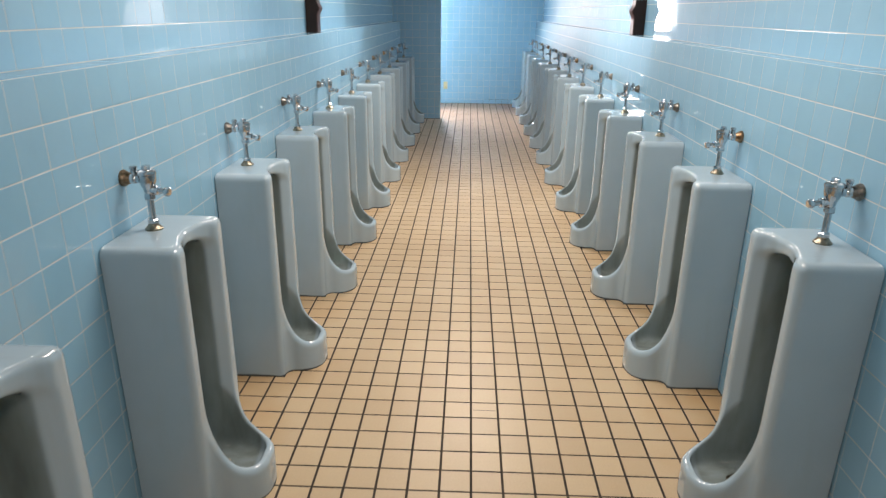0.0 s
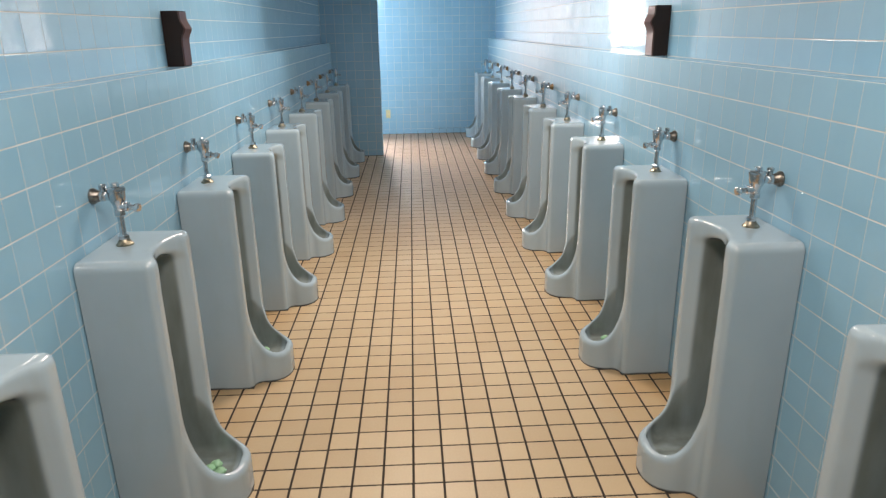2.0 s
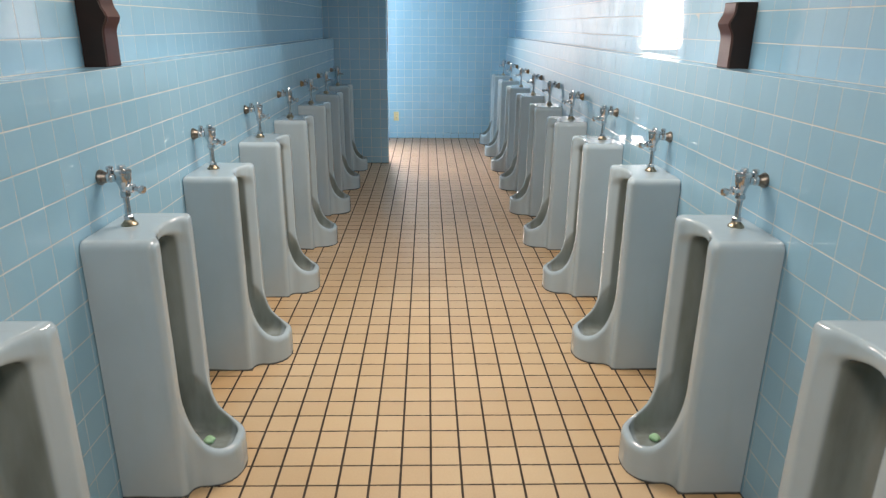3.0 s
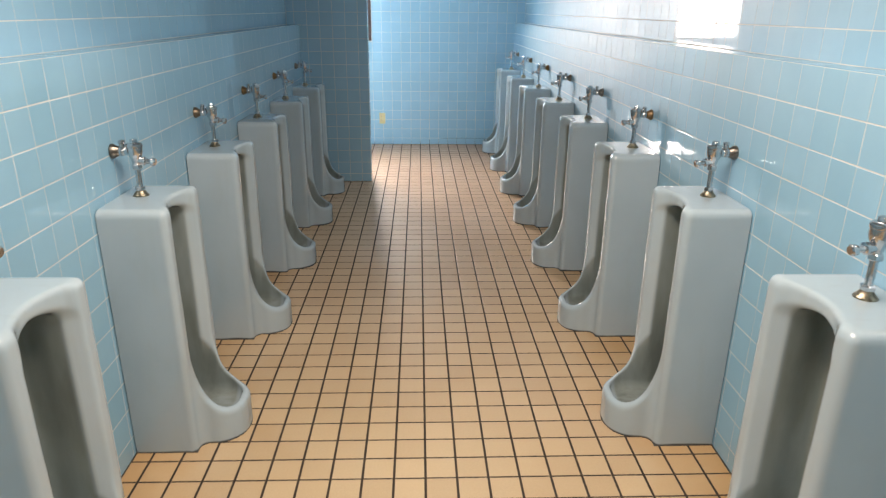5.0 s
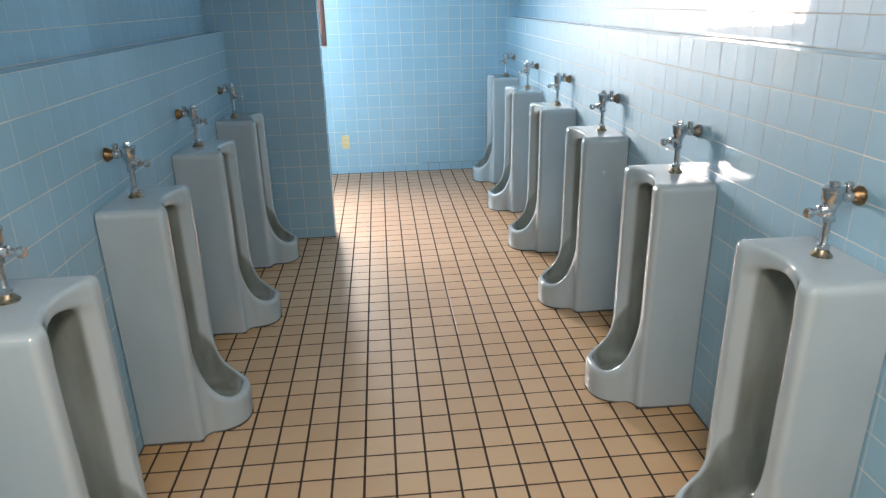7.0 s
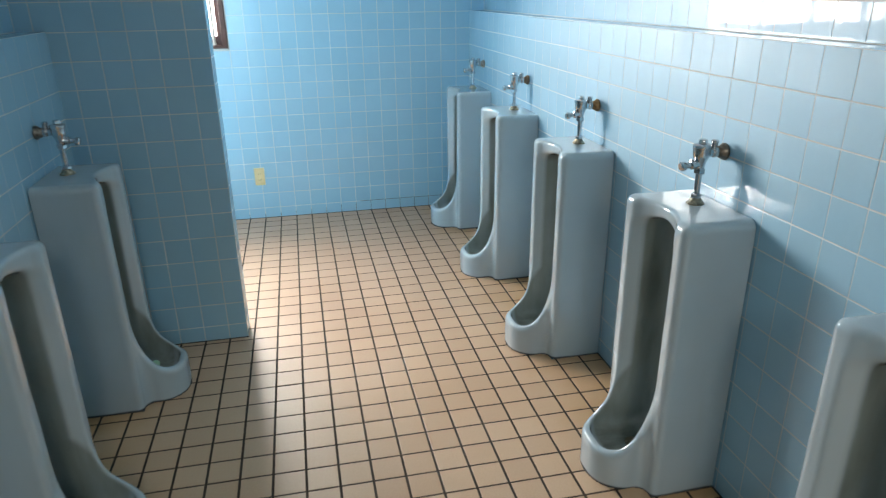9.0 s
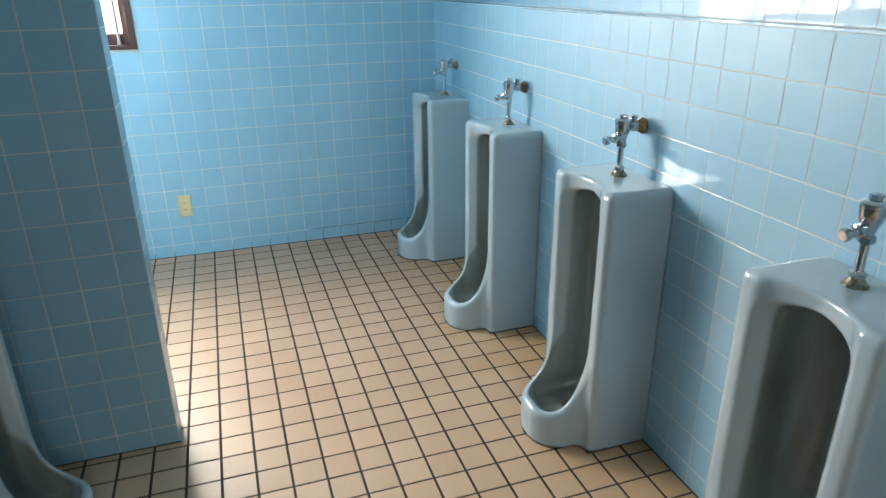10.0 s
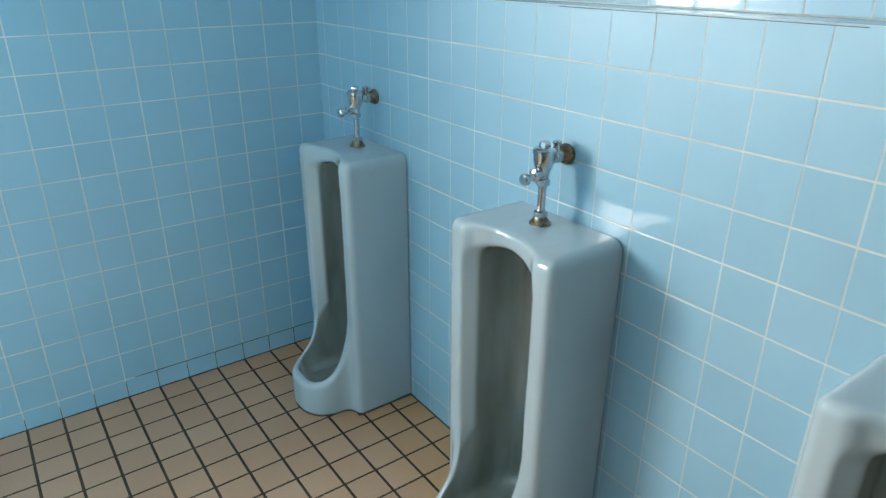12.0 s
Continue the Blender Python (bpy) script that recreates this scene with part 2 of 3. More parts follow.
def structure(ob, label, category):
    return tagged(ob, label, category, kind="structure")


def edges_between(lo, hi, phase, pitch=PITCH):
    """The joints between lo and hi, with lo and hi themselves."""
    k = math.ceil((lo - phase) / pitch + 0.15)
    out = [lo]
    while phase + k * pitch < hi - 0.15 * pitch:
        out.append(phase + k * pitch)
        k += 1
    return out + [hi]


def tile_shape(w, h, depth, bevel):
    """Corners and faces of one tile on the u, v plane, centred, its face at n = 0 and its foot at n = -depth."""
    v = []
    for s, n in ((0.0, -depth), (0.0, -min(bevel * 0.6, depth * 0.6)), (bevel, 0.0)):
        a, c = w / 2 - s, h / 2 - s
        v += [(-a, -c, n), (a, -c, n), (a, c, n), (-a, c, n)]
    f = [(8, 9, 10, 11)]
    for ring in (0, 4):
        for i in range(4):
            j = (i + 1) % 4
            f.append((ring + i, ring + j, ring + 4 + j, ring + 4 + i))
    return v, f


def tile_field(parent, name, origin, u, v, us, vs, gaps, depth, bevel, mat, mat_piece, pick=None, holes=(), tilt=0.0012, seed=1):
    """Lays tiles on the plane origin + u*a + v*b: those in the stretch pick as pieces of their own, the rest joined."""
    u, v, origin = Vector(u), Vector(v), Vector(origin)
    n = u.cross(v)
    rot = Matrix((u, v, n)).transposed()
    rng = random.Random(seed)
    verts, faces = [], []
    shared = {}
    count = 0
    gap_u, gap_v = gaps
    for u0, u1 in zip(us, us[1:]):
        for v0, v1 in zip(vs, vs[1:]):
            cu, cv = (u0 + u1) / 2, (v0 + v1) / 2
            w, h = u1 - u0 - gap_u, v1 - v0 - gap_v
            if w < 0.006 or h < 0.006 or any(a < cu < b and c < cv < d for a, b, c, d in holes):
                continue
            ta, tb, lift = rng.gauss(0, tilt), rng.gauss(0, tilt), rng.uniform(-0.0003, 0.0003)
            picked = pick and pick[0] <= cu <= pick[1] and pick[2] <= cv <= pick[3] and count < 300
            if picked:
                count += 1
                key = (round(w, 4), round(h, 4))
                if key not in shared:
                    tv, tf = tile_shape(w, h, depth, bevel)
                    me = bpy.data.meshes.new(name)
                    me.from_pydata(tv, [], tf)
                    me.materials.append(mat_piece)
                    shared[key] = me
                ob = new(name, shared[key])
                ob.parent = parent
                ob.matrix_basis = Matrix.Translation(origin + u * cu + v * cv + n * lift) @ rot.to_4x4() @ Euler((ta, tb, 0)).to_matrix().to_4x4()
            else:
                tv, tf = tile_shape(w, h, depth, bevel)
                k = len(verts)
                for a, b, c in tv:
                    verts.append(origin + u * (cu + a) + v * (cv + b) + n * (c + lift + a * -tb + b * ta))
                faces += [tuple(i + k for i in f) for f in tf]
    if verts:
        me = bpy.data.meshes.new(name + "_field")
        me.from_pydata(verts, [], faces)
        me.materials.append(mat)
        ob = new(name + "_field", me)
        ob.parent = parent
        tagged(ob, kind="stuff")


GROUT_DEEP = 0.0005

# ---- structure ----
bm = box(LEFT_UP - 0.15, RIGHT_UP + 0.15, FLOOR_Y0 - 0.15, BACK_Y + 0.15, -0.12, -GROUT_DEEP * 1.6)
add_box(bm, ALCOVE_X - 0.15, LEFT_UP - 0.15, PART_Y0, BACK_Y + 0.15, -0.12, -GROUT_DEEP * 1.6)
floor = structure(mesh_object("floor", bm, FLOOR_GROUT), "cream square ceramic floor tiles with wide dark joints", "floor")

# unseen; closes the room and colours the bounced light
bm = box(LEFT_UP - 0.15, RIGHT_UP + 0.15, FLOOR_Y0 - 0.15, BACK_Y + 0.15, CEIL_Z, CEIL_Z + 0.12)
add_box(bm, ALCOVE_X - 0.15, LEFT_UP - 0.15, PART_Y0, BACK_Y + 0.15, CEIL_Z, CEIL_Z + 0.12)
ceiling = structure(mesh_object("ceiling", bm, PLASTER), "unseen ceiling, pale blue to tint the bounced light", "ceiling")

bm = box(RIGHT_UP + GROUT_DEEP, RIGHT_UP + 0.15, FLOOR_Y0, BACK_Y, 0, CEIL_Z)
add_box(bm, RIGHT_LOW + GROUT_DEEP, RIGHT_UP + GROUT_DEEP + 0.001, FLOOR_Y0, BACK_Y, 0, LEDGE_Z - GROUT_DEEP)
wall_right = structure(mesh_object("wall_right", bm, WALL_GROUT), "glossy light blue square tile wall with a projecting ledge", "wall")

bm = box(LEFT_UP - 0.15, LEFT_UP - GROUT_DEEP, FLOOR_Y0, PART_Y1 - GROUT_DEEP, 0, CEIL_Z)
add_box(bm, LEFT_UP - GROUT_DEEP - 0.001, LEFT_LOW - GROUT_DEEP, FLOOR_Y0, PART_Y0 + GROUT_DEEP, 0, LEDGE_Z - GROUT_DEEP)
wall_left = structure(mesh_object("wall_left", bm, WALL_GROUT), "glossy light blue square tile wall with a projecting ledge", "wall")

bm = box(LEFT_UP - GROUT_DEEP, PART_X - GROUT_DEEP, PART_Y0 + GROUT_DEEP, PART_Y1 - GROUT_DEEP, 0, CEIL_Z)
add_box(bm, ALCOVE_X, LEFT_UP - 0.15, PART_Y0 + GROUT_DEEP, PART_Y1 - GROUT_DEEP, 0, CEIL_Z)
partition = structure(mesh_object("wall_partition", bm, WALL_GROUT), "blue tiled partition wall standing out into the room", "wall")

bm = box(WIN_X1, RIGHT_UP + 0.15, BACK_Y + GROUT_DEEP, BACK_Y + 0.15, 0, CEIL_Z)
add_box(bm, ALCOVE_X - 0.15, WIN_X0, BACK_Y + GROUT_DEEP, BACK_Y + 0.15, 0, CEIL_Z)
add_box(bm, WIN_X0, WIN_X1, BACK_Y + GROUT_DEEP, BACK_Y + 0.15, 0, WIN_Z0)
add_box(bm, WIN_X0, WIN_X1, BACK_Y + GROUT_DEEP, BACK_Y + 0.15, WIN_Z1, CEIL_Z)
wall_back = structure(mesh_object("wall_back", bm, WALL_GROUT), "light blue square tile end wall with pale joints", "wall")

# unseen; added to close the alcove, blue so its bounce is bluer
bm = box(ALCOVE_X - 0.15, ALCOVE_X - GROUT_DEEP, PART_Y0, BACK_Y, 0, CEIL_Z)
wall_alcove = structure(mesh_object("wall_alcove", bm, WALL_GROUT), "unseen wall closing the alcove, tiled light blue to tint bounced light", "wall")
# unseen end behind the start, added to close the room
bm = box(LEFT_UP - 0.15, RIGHT_UP + 0.15, FLOOR_Y0 - 0.15, FLOOR_Y0, 0, CEIL_Z)
structure(mesh_object("wall_rear", bm, PLASTER), "unseen wall closing the room, pale blue to tint the bounced light", "wall")


# ---- window in the end wall ----
def build_window():
    w = new("window_1")
    w.location = (0, 0, 0)
    structure(w, "brown aluminium window with bright frosted panes", "window")
    y0, y1 = BACK_Y - 0.012, BACK_Y + 0.09
    t = 0.035
    part("window_frame", box(WIN_X1 - t, WIN_X1, y0, y1, WIN_Z0, WIN_Z1, bevel=0.003), BRONZE, w)
    part("window_frame", box(WIN_X0, WIN_X0 + t, y0, y1, WIN_Z0, WIN_Z1, bevel=0.003), BRONZE, w)
    part("window_frame", box(WIN_X0 + t, WIN_X1 - t, y0, y1, WIN_Z1 - t, WIN_Z1, bevel=0.003), BRONZE, w)
    part("window_sill", box(WIN_X0 + t, WIN_X1 - t, y0, y1, WIN_Z0, WIN_Z0 + 0.022, bevel=0.003), BRONZE, w)
    za, zb = WIN_Z0 + 0.022, WIN_Z1 - t
    for k in range(SASHES):
        a = WIN_X0 + t + SASH_W * k
        c = a + SASH_W
        ys, ye = BACK_Y + 0.055, BACK_Y + 0.08
        s = part("sash", box(a, a + 0.03, ys - 0.012, ye, za, zb, bevel=0.002), BRONZE, w)
        part("stile", box(c - 0.03, c, ys - 0.012, ye, za, zb, bevel=0.002), BRONZE, s)
        part("rail", box(a + 0.03, c - 0.03, ys - 0.012, ye, za, za + 0.055, bevel=0.002), BRONZE, s)
        part("rail", box(a + 0.03, c - 0.03, ys - 0.012, ye, zb - 0.04, zb, bevel=0.002), BRONZE, s)
        part("pane", box(a + 0.03, c - 0.03, ys + 0.004, ys + 0.009, za + 0.055, zb - 0.04), GLASS, s)
    x = WIN_X1 - 0.085
    while x > WIN_X0 + 0.04:
        bm = lathe([(0.008, WIN_Z0 + 0.03), (0.008, WIN_Z1 - t)], pose(x, BACK_Y + 0.022, 0), 10)
        lathe([(0.012, WIN_Z0 + 0.022), (0.012, WIN_Z0 + 0.034), (0.008, WIN_Z0 + 0.05)], pose(x, BACK_Y + 0.022, 0), 10, bm)
        shade_by_angle(part("guard_bar", bm, GREY_ROD, w, "pale grey upright guard bar"))
        x -= 0.17
    return w


build_window()


# ---- urinals ----
def smooth_min(a, b, k):
    h = np.clip(0.5 + 0.5 * (b - a) / k, 0, 1)
    return b + (a - b) * h - k * h * (1 - h)


def smooth_max(a, b, k):
    return -smooth_min(-a, -b, k)


def rounded_rect(x, y, x0, x1, half, r):
    qx = np.abs(x - (x0 + x1) / 2) - (x1 - x0) / 2 + r
    qy = np.abs(y) - half + r
    return np.hypot(np.maximum(qx, 0), np.maximum(qy, 0)) + np.minimum(np.maximum(qx, qy), 0) - r


BODY_DEEP, BODY_HALF, BODY_TOP, LIP_DEEP = 0.222, 0.177, 0.922, 0.375


def hollow_field(x, y, z):
    """Distance to the hollow of the urinal: splayed towards the aisle, with an arched roof and a round bowl."""
    rise = np.clip((z - 0.17) / 0.25, 0, 1)
    out = np.clip((x - 0.186) / 0.036, 0, 1)
    splay = 0.026 * rise * rise * (3 - 2 * rise) * out
    plan = rounded_rect(x, y, 0.045, LIP_DEEP - 0.031, 0.098 + splay, 0.074)
    roof = 0.880 - 0.032 * (y / 0.106) ** 2 + 0.30 * np.maximum(x - 0.180, 0)
    return smooth_max(smooth_max(plan, z - roof, 0.03), 0.080 + 0.25 * np.maximum(0.15 - x, 0) - z, 0.05)


def urinal_field(x, y, z):
    """Distance to a floor-standing urinal: x away from the wall, y along it."""
    plan = rounded_rect(x, y, -0.3, BODY_DEEP, BODY_HALF, 0.022)
    body = smooth_max(plan, z - BODY_TOP, 0.030)
    t = np.clip((LIP_DEEP - 0.02 - x) / 0.135, 0, 1)
    lip_top = 0.128 + 0.205 * (1 - np.sqrt(np.maximum(1 - t * t, 0)))
    nose = smooth_max(rounded_rect(x, y, 0.0, LIP_DEEP, 0.122, 0.105), (z - lip_top) * 0.75, 0.02)
    solid = smooth_min(body, nose, 0.045)
    bite = smooth_max(smooth_max(np.abs(y) - 0.126, (BODY_DEEP - 0.042 + 2.4 * y * y) - x, 0.035), 0.6 - z, 0.02)
    solid = smooth_max(solid, -hollow_field(x, y, z), 0.008)
    solid = smooth_max(solid, -bite, 0.014)
    return np.maximum(np.maximum(solid, -z), 0.002 - x)


def surface_net(field, lo, hi, step, name):
    """A quad mesh of the zero surface of a distance field."""
    ax = [np.arange(a, b + step, step) for a, b in zip(lo, hi)]
    gx, gy, gz = np.meshgrid(*ax, indexing="ij")
    val = field(gx, gy, gz)
    ins = val < 0
    c = ins.astype(np.int8)
    total = sum(c[i:c.shape[0] - 1 + i, j:c.shape[1] - 1 + j, k:c.shape[2] - 1 + k] for i in (0, 1) for j in (0, 1) for k in (0, 1))
    cell = (total > 0) & (total < 8)
    idx = -np.ones(cell.shape, int)
    idx[cell] = np.arange(cell.sum())
    pts = np.argwhere(cell) * step + np.array(lo) + step / 2
    e = 1e-4
    for _ in range(6):
        d = field(*pts.T)
        g = np.stack([(field(*(pts + o).T) - field(*(pts - o).T)) / (2 * e) for o in np.eye(3) * e], 1)
        move = -(d / np.maximum((g * g).sum(1), 0.05))[:, None] * g
        pts = pts + np.clip(move, -step * 0.5, step * 0.5)
    faces = []
    for axis in range(3):
        a = np.swapaxes(ins, 0, axis)
        cross = a[:-1] != a[1:]
        where = np.argwhere(cross)
        for w in where:
            p = w.copy()
            p[0], p[axis] = p[axis], p[0]
            o1, o2 = [q for q in range(3) if q != axis]
            if p[o1] == 0 or p[o2] == 0 or p[o1] >= idx.shape[o1] or p[o2] >= idx.shape[o2]:
                continue
            quad = []
            for s1, s2 in ((1, 1), (0, 1), (0, 0), (1, 0)):
                r = p.copy()
                r[o1] -= s1
                r[o2] -= s2
                quad.append(int(idx[tuple(r)]))
            if min(quad) < 0:
                continue
            flip = bool(ins[tuple(p)])
            if axis == 1:
                flip = not flip
            faces.append(quad if flip else quad[::-1])
    me = bpy.data.meshes.new(name)
    me.from_pydata(pts.tolist(), [], faces)
    for p in me.polygons:
        p.use_smooth = True
    return me


def build_urinal():
    root = new("urinal")
    me = surface_net(urinal_field, (-0.012, -0.199, -0.012), (0.40, 0.199, 0.945), 0.0062, "body")
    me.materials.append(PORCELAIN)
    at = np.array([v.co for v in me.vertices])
    # mask over the hollow for both the stains and the painted-in shade
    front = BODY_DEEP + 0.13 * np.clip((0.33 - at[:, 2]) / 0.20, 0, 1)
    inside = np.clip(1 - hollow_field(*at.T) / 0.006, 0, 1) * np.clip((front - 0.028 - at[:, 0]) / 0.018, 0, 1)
    me.attributes.new("stain_shade", 'FLOAT', 'POINT').data.foreach_set("value", inside.astype(np.float32))
    b = new("body", me)
    b.parent = root
    b.data.set_sharp_from_angle(angle=radians(50))
    tagged(root, "pale blue-grey porcelain stall urinal standing against the tiled wall", "urinal", "urinals along the walls")
    # thin dark slab standing in for the shadow line under the foot
    bm = box(0.004, BODY_DEEP + 0.001, -BODY_HALF - 0.001, BODY_HALF + 0.001, 0.0003, 0.0035)
    lathe([(0.107, 0.0003), (0.107, 0.0034)], pose(LIP_DEEP - 0.104, 0, 0), 28, bm)
    part("base_gap_shade", bm, CAULK, root, "dark strip round the foot, standing in for shade in the gap")
    strainer = lathe([(0.030, 0.0), (0.030, 0.004), (0.024, 0.006), (0.008, 0.0065)], pose(0.20, 0, 0.078))
    shade_by_angle(part("drain", strainer, DARK_METAL, root, "dull metal drain strainer"))
    return root


def build_valve():
    root = new("flush_valve")
    tagged(root, "worn chrome flush valve with a push handle above a urinal", "flush valve", "flush valves above the urinals")
    z, d = 0.155, 0.076
    along = pose(0, 0, z, 0, 90, 0)

    def turned(name, profile, m, segments, mat, label="", parent=root):
        return shade_by_angle(part(name, lathe(profile, m, segments), mat, parent, label), 32)

    turned("wall_flange", [(0.0245, 0.0005), (0.0255, 0.004), (0.0245, 0.009), (0.0195, 0.016), (0.0165, 0.024), (0.0130, 0.027)], along, 22, BRASS, "tarnished, partly corroded wall flange")
    pipe = turned("supply_pipe", [(0.0105, 0.012), (0.0105, 0.028), (0.0155, 0.030), (0.0155, 0.041), (0.0130, 0.045), (0.0145, 0.052), (0.0165, 0.064)], along, 14, CHROME)
    turned("pipe_nut", [(0.0150, 0.0265), (0.0168, 0.0285), (0.0168, 0.0360), (0.0150, 0.0380)], along, 6, CHROME, "", pipe)
    turned("stop_screw", [(0.0085, 0.0), (0.0085, 0.018), (0.0110, 0.020), (0.0110, 0.027), (0.0085, 0.029), (0.0050, 0.030)], pose(0.037, 0, z + 0.008), 14, CHROME)
    barrel = turned("barrel", [(0.0110, -0.046), (0.0130, -0.042), (0.0140, -0.036), (0.0165, -0.026), (0.0220, -0.014), (0.0245, -0.004), (0.0250, 0.012), (0.0268, 0.014), (0.0274, 0.018), (0.0268, 0.023), (0.0225, 0.027), (0.0140, 0.029)], pose(d, 0, z), 24, CHROME)
    turned("cap", [(0.0130, 0.028), (0.0130, 0.037), (0.0115, 0.040), (0.0050, 0.042)], pose(d, 0, z), 8, CHROME, "", barrel)
    turned("push_handle", [(0.0125, 0.006), (0.0125, 0.022), (0.0150, 0.024), (0.0150, 0.031), (0.0090, 0.034), (0.0080, 0.046), (0.0125, 0.049), (0.0140, 0.053), (0.0140, 0.061), (0.0105, 0.065)], pose(d, 0, z - 0.030, 0, 98, 0), 16, CHROME)
    turned("coupling_nut", [(0.0150, -0.062), (0.0172, -0.059), (0.0172, -0.048), (0.0135, -0.044)], pose(d, 0, z), 6, CHROME)
    turned("outlet_pipe", [(0.0095, 0.024), (0.0095, z - 0.058)], pose(d, 0, 0), 16, CHROME)
    spud = turned("spud", [(0.0265, 0.0), (0.0262, 0.004), (0.0205, 0.009), (0.0165, 0.015), (0.0145, 0.019)], pose(d, 0, 0), 20, DARK_METAL, "tarnished spud flange")
    turned("spud_nut", [(0.0150, 0.018), (0.0170, 0.020), (0.0170, 0.029), (0.0120, 0.033)], pose(d, 0, 0), 6, CHROME, "", spud)
    return root


first_urinal, first_valve = build_urinal(), build_valve()
rng = random.Random(4)
made = False
for side, count in ((-1, 11), (1, 13)):
    for k in range(count):
        y = FIRST_Y + SPACING * k
        m = pose(LEFT_LOW, y - 0.014, 0) if side < 0 else pose(RIGHT_LOW, y - 0.014, 0, 0, 0, 180)
        mv = (pose(LEFT_LOW, y, BODY_TOP) if side < 0 else pose(RIGHT_LOW, y, BODY_TOP, 0, 0, 180)) @ pose(0, 0, 0, 0, 0, rng.uniform(-3, 3))
        if not made:
            first_urinal.matrix_basis, first_valve.matrix_basis, made = m, mv, True
        else:
            copy_thing(first_urinal, m)
            copy_thing(first_valve, mv)


def build_cake():
    """A lump of deodorant, as it wears down."""
    bm = bmesh.new()
    bmesh.ops.create_icosphere(bm, subdivisions=3, radius=0.020)
    for v in bm.verts:
        v.co *= 1 + 0.22 * noise.noise(v.co * 70)
        v.co.z = max(v.co.z * 0.75, -0.007) + 0.007
    return tagged(mesh_object("deodorant_cake", bm, GREEN_CAKE, smooth=True), "small worn green deodorant cake in a urinal bowl", "urinal cake", "deodorant cakes")


cake = build_cake()
cake_spots = ((1, 2, 0.255, 0.02), (-1, 3, 0.25, 0.03), (-1, 4, 0.24, 0.03), (-1, 3, 0.215, -0.035), (1, 4, 0.245, -0.03), (-1, 10, 0.24, 0.03), (1, 8, 0.25, 0.03), (-1, 3, 0.275, -0.012), (-1, 3, 0.232, 0.004))
for n, (side, k, x, y) in enumerate(cake_spots):
    m = (pose(LEFT_LOW, FIRST_Y + SPACING * k - 0.014, 0) if side < 0 else pose(RIGHT_LOW, FIRST_Y + SPACING * k - 0.014, 0, 0, 0, 180)) @ pose(x, y, 0.0825, 0, 0, 70 * n)
    if n == 0:
        cake.matrix_basis = m
    else:
        copy_thing(cake, m)


# ---- boxes on the ledges ----
def build_wall_box():
    """Local x away from the wall, y along it, z up from the ledge."""
    root = new("wall_box")
    tagged(root, "dark brown plastic box with a wavy front on the ledge", "dispenser", "boxes on the ledges")
    h, w = 0.236, 0.112
    bm = bmesh.new()
    rows = []
    n = 16
    for i in range(n + 1):
        s = i / n
        f = 0.074 + 0.019 * math.exp(-((s - 0.68) / 0.11) ** 2)
        rows.append([bm.verts.new((x, y, s * h)) for x, y in ((0.001, 0), (f, 0), (f, w), (0.001, w))])
    for a, c in zip(rows, rows[1:]):
        for i in range(4):
            j = (i + 1) % 4
            bm.faces.new((a[i], a[j], c[j], c[i]))
    bm.faces.new(rows[0][::-1])
    bm.faces.new(rows[-1])
    ob = shade_by_angle(part("case", bm, BROWN_PLASTIC, root))
    bm = bmesh.new()
    rows = []
    for i in range(n + 1):
        s = i / n
        f = 0.0742 + 0.019 * math.exp(-((s - 0.68) / 0.11) ** 2)
        rows.append([bm.verts.new((f + o, y, 0.004 + s * (h - 0.008))) for o, y in ((0.0, 0.006), (0.004, 0.009), (0.004, w - 0.009), (0.0, w - 0.006))])
    for a, c in zip(rows, rows[1:]):
        for i in range(3):
            bm.faces.new((a[i], a[i + 1], c[i + 1], c[i]))
    bm.faces.new(rows[0][::-1])
    bm.faces.new(rows[-1])
    shade_by_angle(part("front_cover", bm, BROWN_FRONT, root, "red-brown glossy front cover"))
    return root


wall_box = build_wall_box()
wall_box.matrix_basis = pose(LEFT_UP, 4.76, LEDGE_Z)
copy_thing(wall_box, pose(RIGHT_UP, 5.10, LEDGE_Z, 0, 0, 180))


# ---- socket on the end wall ----
def build_socket():
    root = new("wall_socket")
    tagged(root, "cream plastic double power socket on the blue tiles", "socket")
    root.matrix_basis = pose(-0.285, BACK_Y, 0.31)
    part("plate", box(-0.035, 0.035, -0.008, 0.002, -0.0625, 0.0625, bevel=0.003), CREAM, root)
    for zz in (0.022, -0.022):
        o = part("outlet", box(-0.013, 0.013, -0.0105, -0.0075, zz - 0.014, zz + 0.014, bevel=0.001), CREAM, root)
        for xx in (-0.006, 0.006):
            part("slot", box(xx - 0.001, xx + 0.001, -0.0112, -0.0100, zz - 0.005, zz + 0.005), SLOT, o)


build_socket()

# ---- tiles ----
ys = edges_between(FLOOR_Y0, BACK_Y, FLOOR_PHASE_Y, FLOOR_PITCH_Y)
xs = edges_between(LEFT_LOW, RIGHT_LOW, FLOOR_PHASE_X)
tile_field(floor, "floor_tile", (0, 0, 0), (1, 0, 0), (0, 1, 0), xs, ys, (0.0088, 0.0076), GROUT_DEEP * 1.8, 0.0012, FLOOR_TILE, FLOOR_TILE_PIECE,
           (-1, 2, 9.2, 10.85), seed=11)
tile_field(floor, "floor_tile", (0, 0, 0), (1, 0, 0), (0, 1, 0), edges_between(ALCOVE_X, LEFT_LOW, FLOOR_PHASE_X), edges_between(PART_Y1, BACK_Y, FLOOR_PHASE_Y, FLOOR_PITCH_Y),
           (0.0088, 0.0076), GROUT_DEEP * 1.8, 0.0012, FLOOR_TILE, FLOOR_TILE_PIECE, seed=12)
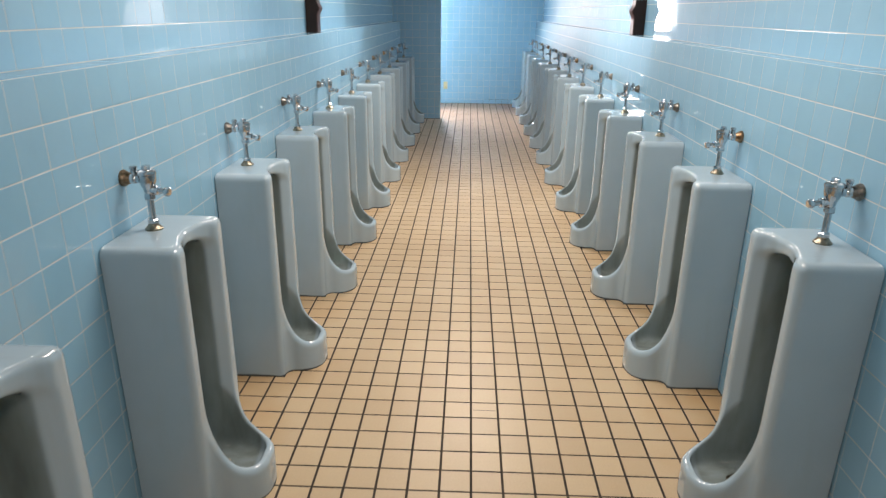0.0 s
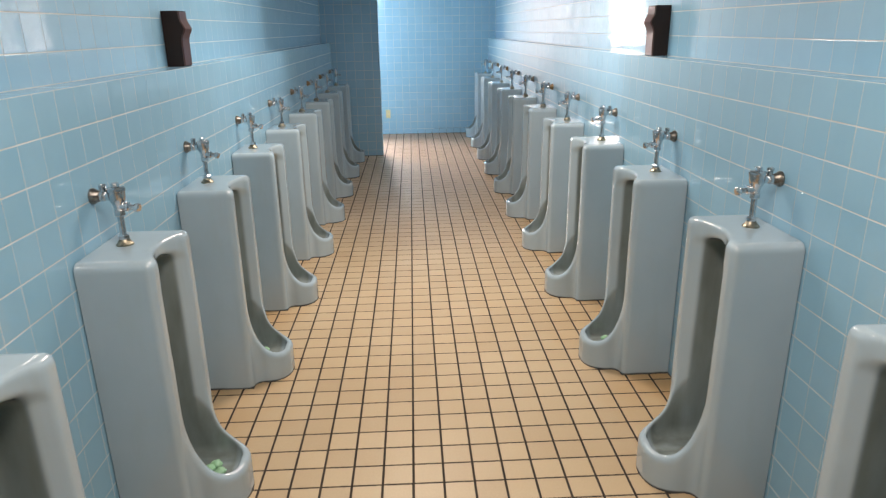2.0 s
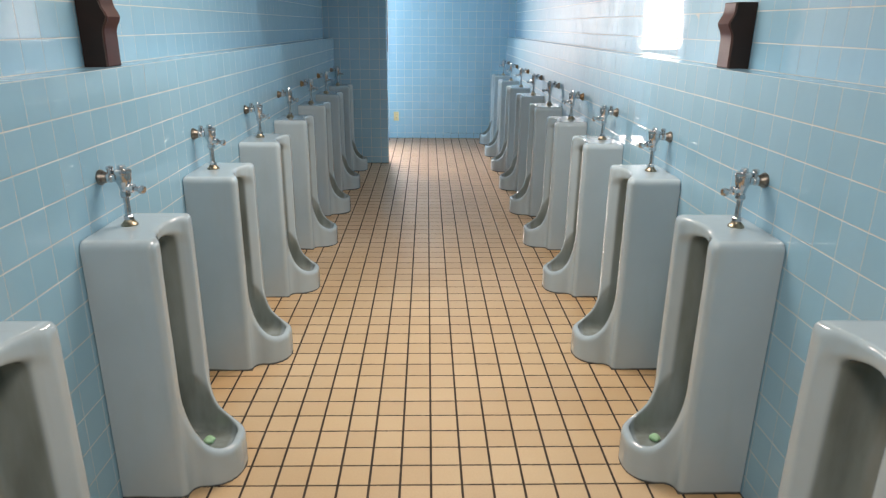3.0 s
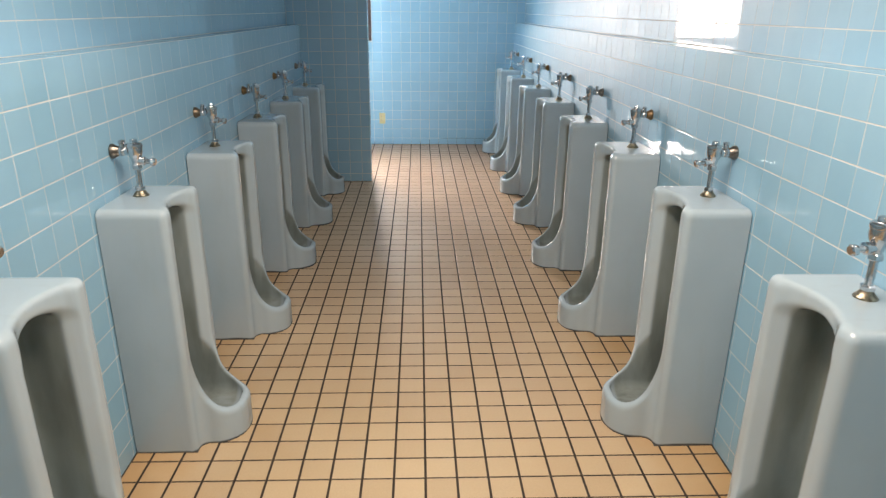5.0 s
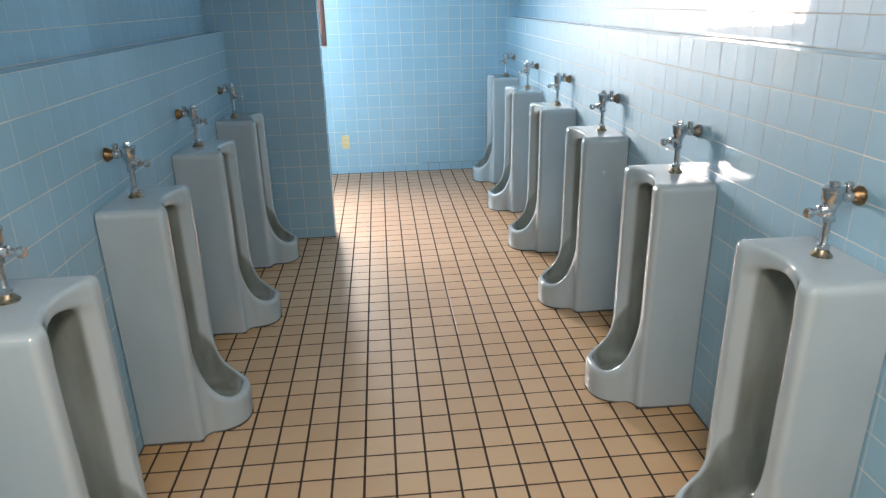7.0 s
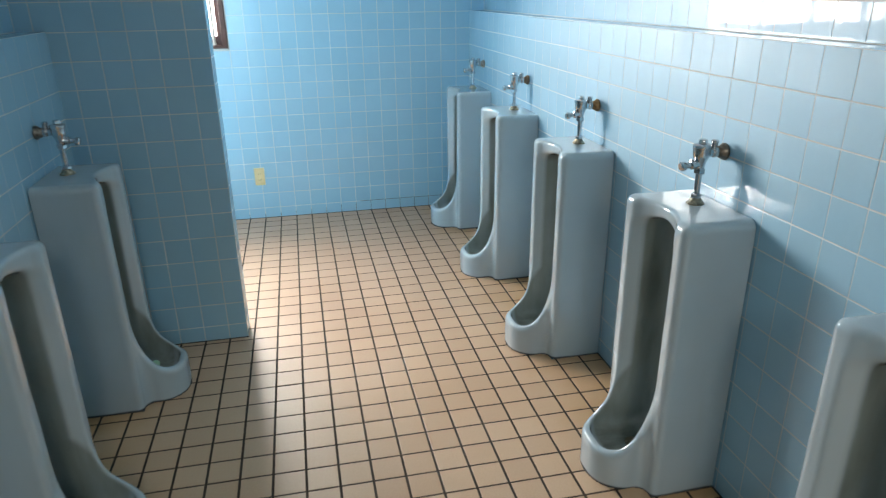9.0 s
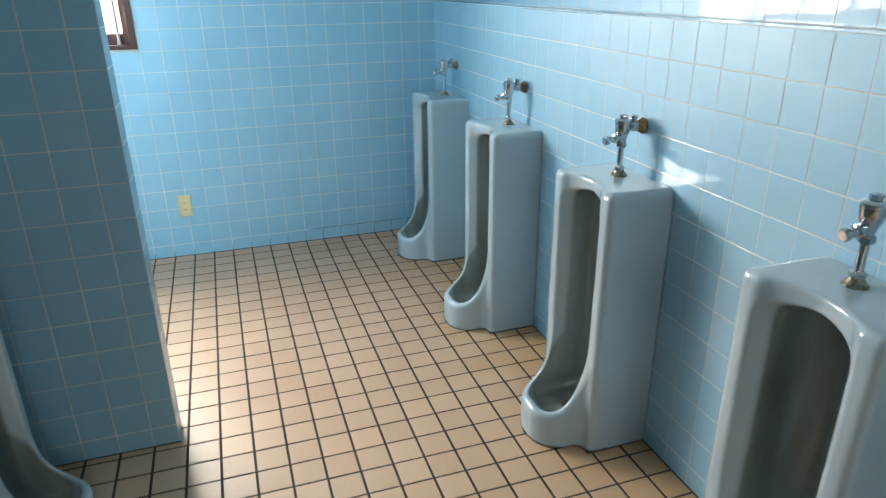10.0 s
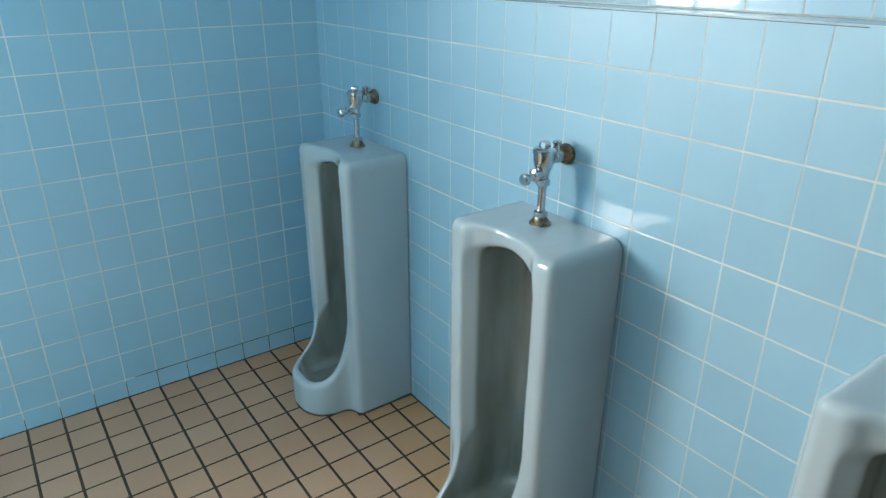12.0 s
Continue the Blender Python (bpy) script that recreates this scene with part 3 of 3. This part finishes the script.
low = edges_between(0.0, LEDGE_Z, WALL_PHASE_Z)
up = edges_between(LEDGE_Z, CEIL_Z, WALL_UP_PHASE_Z)
full = edges_between(0.0, CEIL_Z, WALL_PHASE_Z)
WG, SIDE_GAP, WB = (0.0036, 0.0036), (0.0024, 0.0036), 0.0008
tiles = (GROUT_DEEP * 1.1, WB, WALL_TILE, WALL_TILE_PIECE)
# right wall: u runs towards -y so that the face looks towards -x
yr = edges_between(-BACK_Y, -FLOOR_Y0, -0.028)
tile_field(wall_right, "wall_tile", (RIGHT_LOW, 0, 0), (0, -1, 0), (0, 0, 1), yr, low, SIDE_GAP, *tiles, (-BACK_Y, -9.6, 0, 1.5), seed=21)
tile_field(wall_right, "wall_tile", (RIGHT_UP, 0, 0), (0, -1, 0), (0, 0, 1), yr, up, SIDE_GAP, *tiles, (-8.0, -5.0, 1.4, 1.75), seed=22)
tile_field(wall_right, "ledge_tile", (0, 0, LEDGE_Z), (0, 1, 0), (-1, 0, 0), [-q for q in yr[::-1]], [-RIGHT_UP, -RIGHT_LOW], SIDE_GAP, *tiles, seed=23)
yl = edges_between(FLOOR_Y0, PART_Y0, 0.02)
tile_field(wall_left, "wall_tile", (LEFT_LOW, 0, 0), (0, 1, 0), (0, 0, 1), yl, low, SIDE_GAP, *tiles, (1.0, 3.4, 0, 1.5), seed=24)
tile_field(wall_left, "wall_tile", (LEFT_UP, 0, 0), (0, 1, 0), (0, 0, 1), yl, up, SIDE_GAP, *tiles, (2.0, 5.0, 1.4, 1.75), seed=25)
tile_field(wall_left, "ledge_tile", (0, 0, LEDGE_Z), (0, 1, 0), (-1, 0, 0), yl, [-LEFT_LOW, -LEFT_UP], SIDE_GAP, *tiles, seed=26)
tile_field(wall_back, "wall_tile", (0, BACK_Y, 0), (1, 0, 0), (0, 0, 1), edges_between(ALCOVE_X, RIGHT_UP, FLOOR_PHASE_X), full, WG, *tiles, (-0.5, 1.3, 0, 1.5),
           holes=[(WIN_X0 - 0.02, WIN_X1 + 0.02, WIN_Z0 - 0.02, WIN_Z1 + 0.02)], seed=27)
xp = edges_between(LEFT_UP, PART_X, FLOOR_PHASE_X)
tile_field(partition, "wall_tile", (0, PART_Y0, 0), (1, 0, 0), (0, 0, 1), xp, full, WG, *tiles, (-0.9, -0.3, 0, 1.8), seed=28)
tile_field(partition, "wall_tile", (0, PART_Y1, 0), (-1, 0, 0), (0, 0, 1), edges_between(-PART_X, -ALCOVE_X, 0.0), full, WG, *tiles, seed=29)
tile_field(wall_alcove, "wall_tile", (ALCOVE_X, 0, 0), (0, 1, 0), (0, 0, 1), edges_between(PART_Y1, BACK_Y, 0.02), full, WG, *tiles, seed=31)
tile_field(partition, "wall_tile", (PART_X, 0, 0), (0, 1, 0), (0, 0, 1), [PART_Y0, PART_Y1], full, WG, *tiles, seed=30)

# dark mould in the lowest joints of the end wall
bm = bmesh.new()
for k in range(-8, 12):
    x = FLOOR_PHASE_X + PITCH * k
    if -1.0 < x < RIGHT_LOW - 0.02:
        high = 0.030 + 0.045 * min(1.0, max(0.0, (x + 0.1) / 0.6))
        add_box(bm, x - 0.0012, x + 0.0012, BACK_Y - 0.0006, BACK_Y + 0.001, 0.001, high)
add_box(bm, 0.42, RIGHT_LOW - 0.002, BACK_Y - 0.0006, BACK_Y + 0.001, WALL_PHASE_Z - 0.0013, WALL_PHASE_Z + 0.0013)
structure(mesh_object("joint_mould", bm, CAULK), "dark mould in the lowest joints of the end wall", "trim")
bm = box(-1.0, RIGHT_LOW - 0.001, BACK_Y - 0.003, BACK_Y + 0.002, -0.001, 0.003)
structure(mesh_object("caulk_line_back", bm, CAULK), "thin dark caulk line at the foot of the wall", "trim")
bm = box(RIGHT_LOW - 0.004, RIGHT_LOW + 0.001, FLOOR_Y0, BACK_Y - 0.004, -0.001, 0.003)
structure(mesh_object("caulk_line_right", bm, CAULK), "thin dark caulk line at the foot of the wall", "trim")
bm = box(LEFT_LOW - 0.001, LEFT_LOW + 0.004, FLOOR_Y0, PART_Y0 - 0.004, -0.001, 0.003)
structure(mesh_object("caulk_line_left", bm, CAULK), "thin dark caulk line at the foot of the wall", "trim")
bm = box(LEFT_LOW, PART_X + 0.003, PART_Y0 - 0.003, PART_Y0 + 0.001, -0.001, 0.004)
structure(mesh_object("caulk_line_partition", bm, CAULK), "thin dark caulk line at the foot of the wall", "trim")
bm = box(RIGHT_LOW - 0.0006, RIGHT_LOW + 0.001, 10.1, 10.74, LEDGE_Z - 0.0046, LEDGE_Z - 0.0034)
structure(mesh_object("ledge_crack", bm, CAULK), "thin dark crack along the edge of the ledge", "trim")
bm = box(0.172, 0.270, 2.352, 2.3545, -0.0006, 0.0004)
structure(mesh_object("split_tile_joint", bm, CAULK), "thin dark crack across one floor tile", "trim")
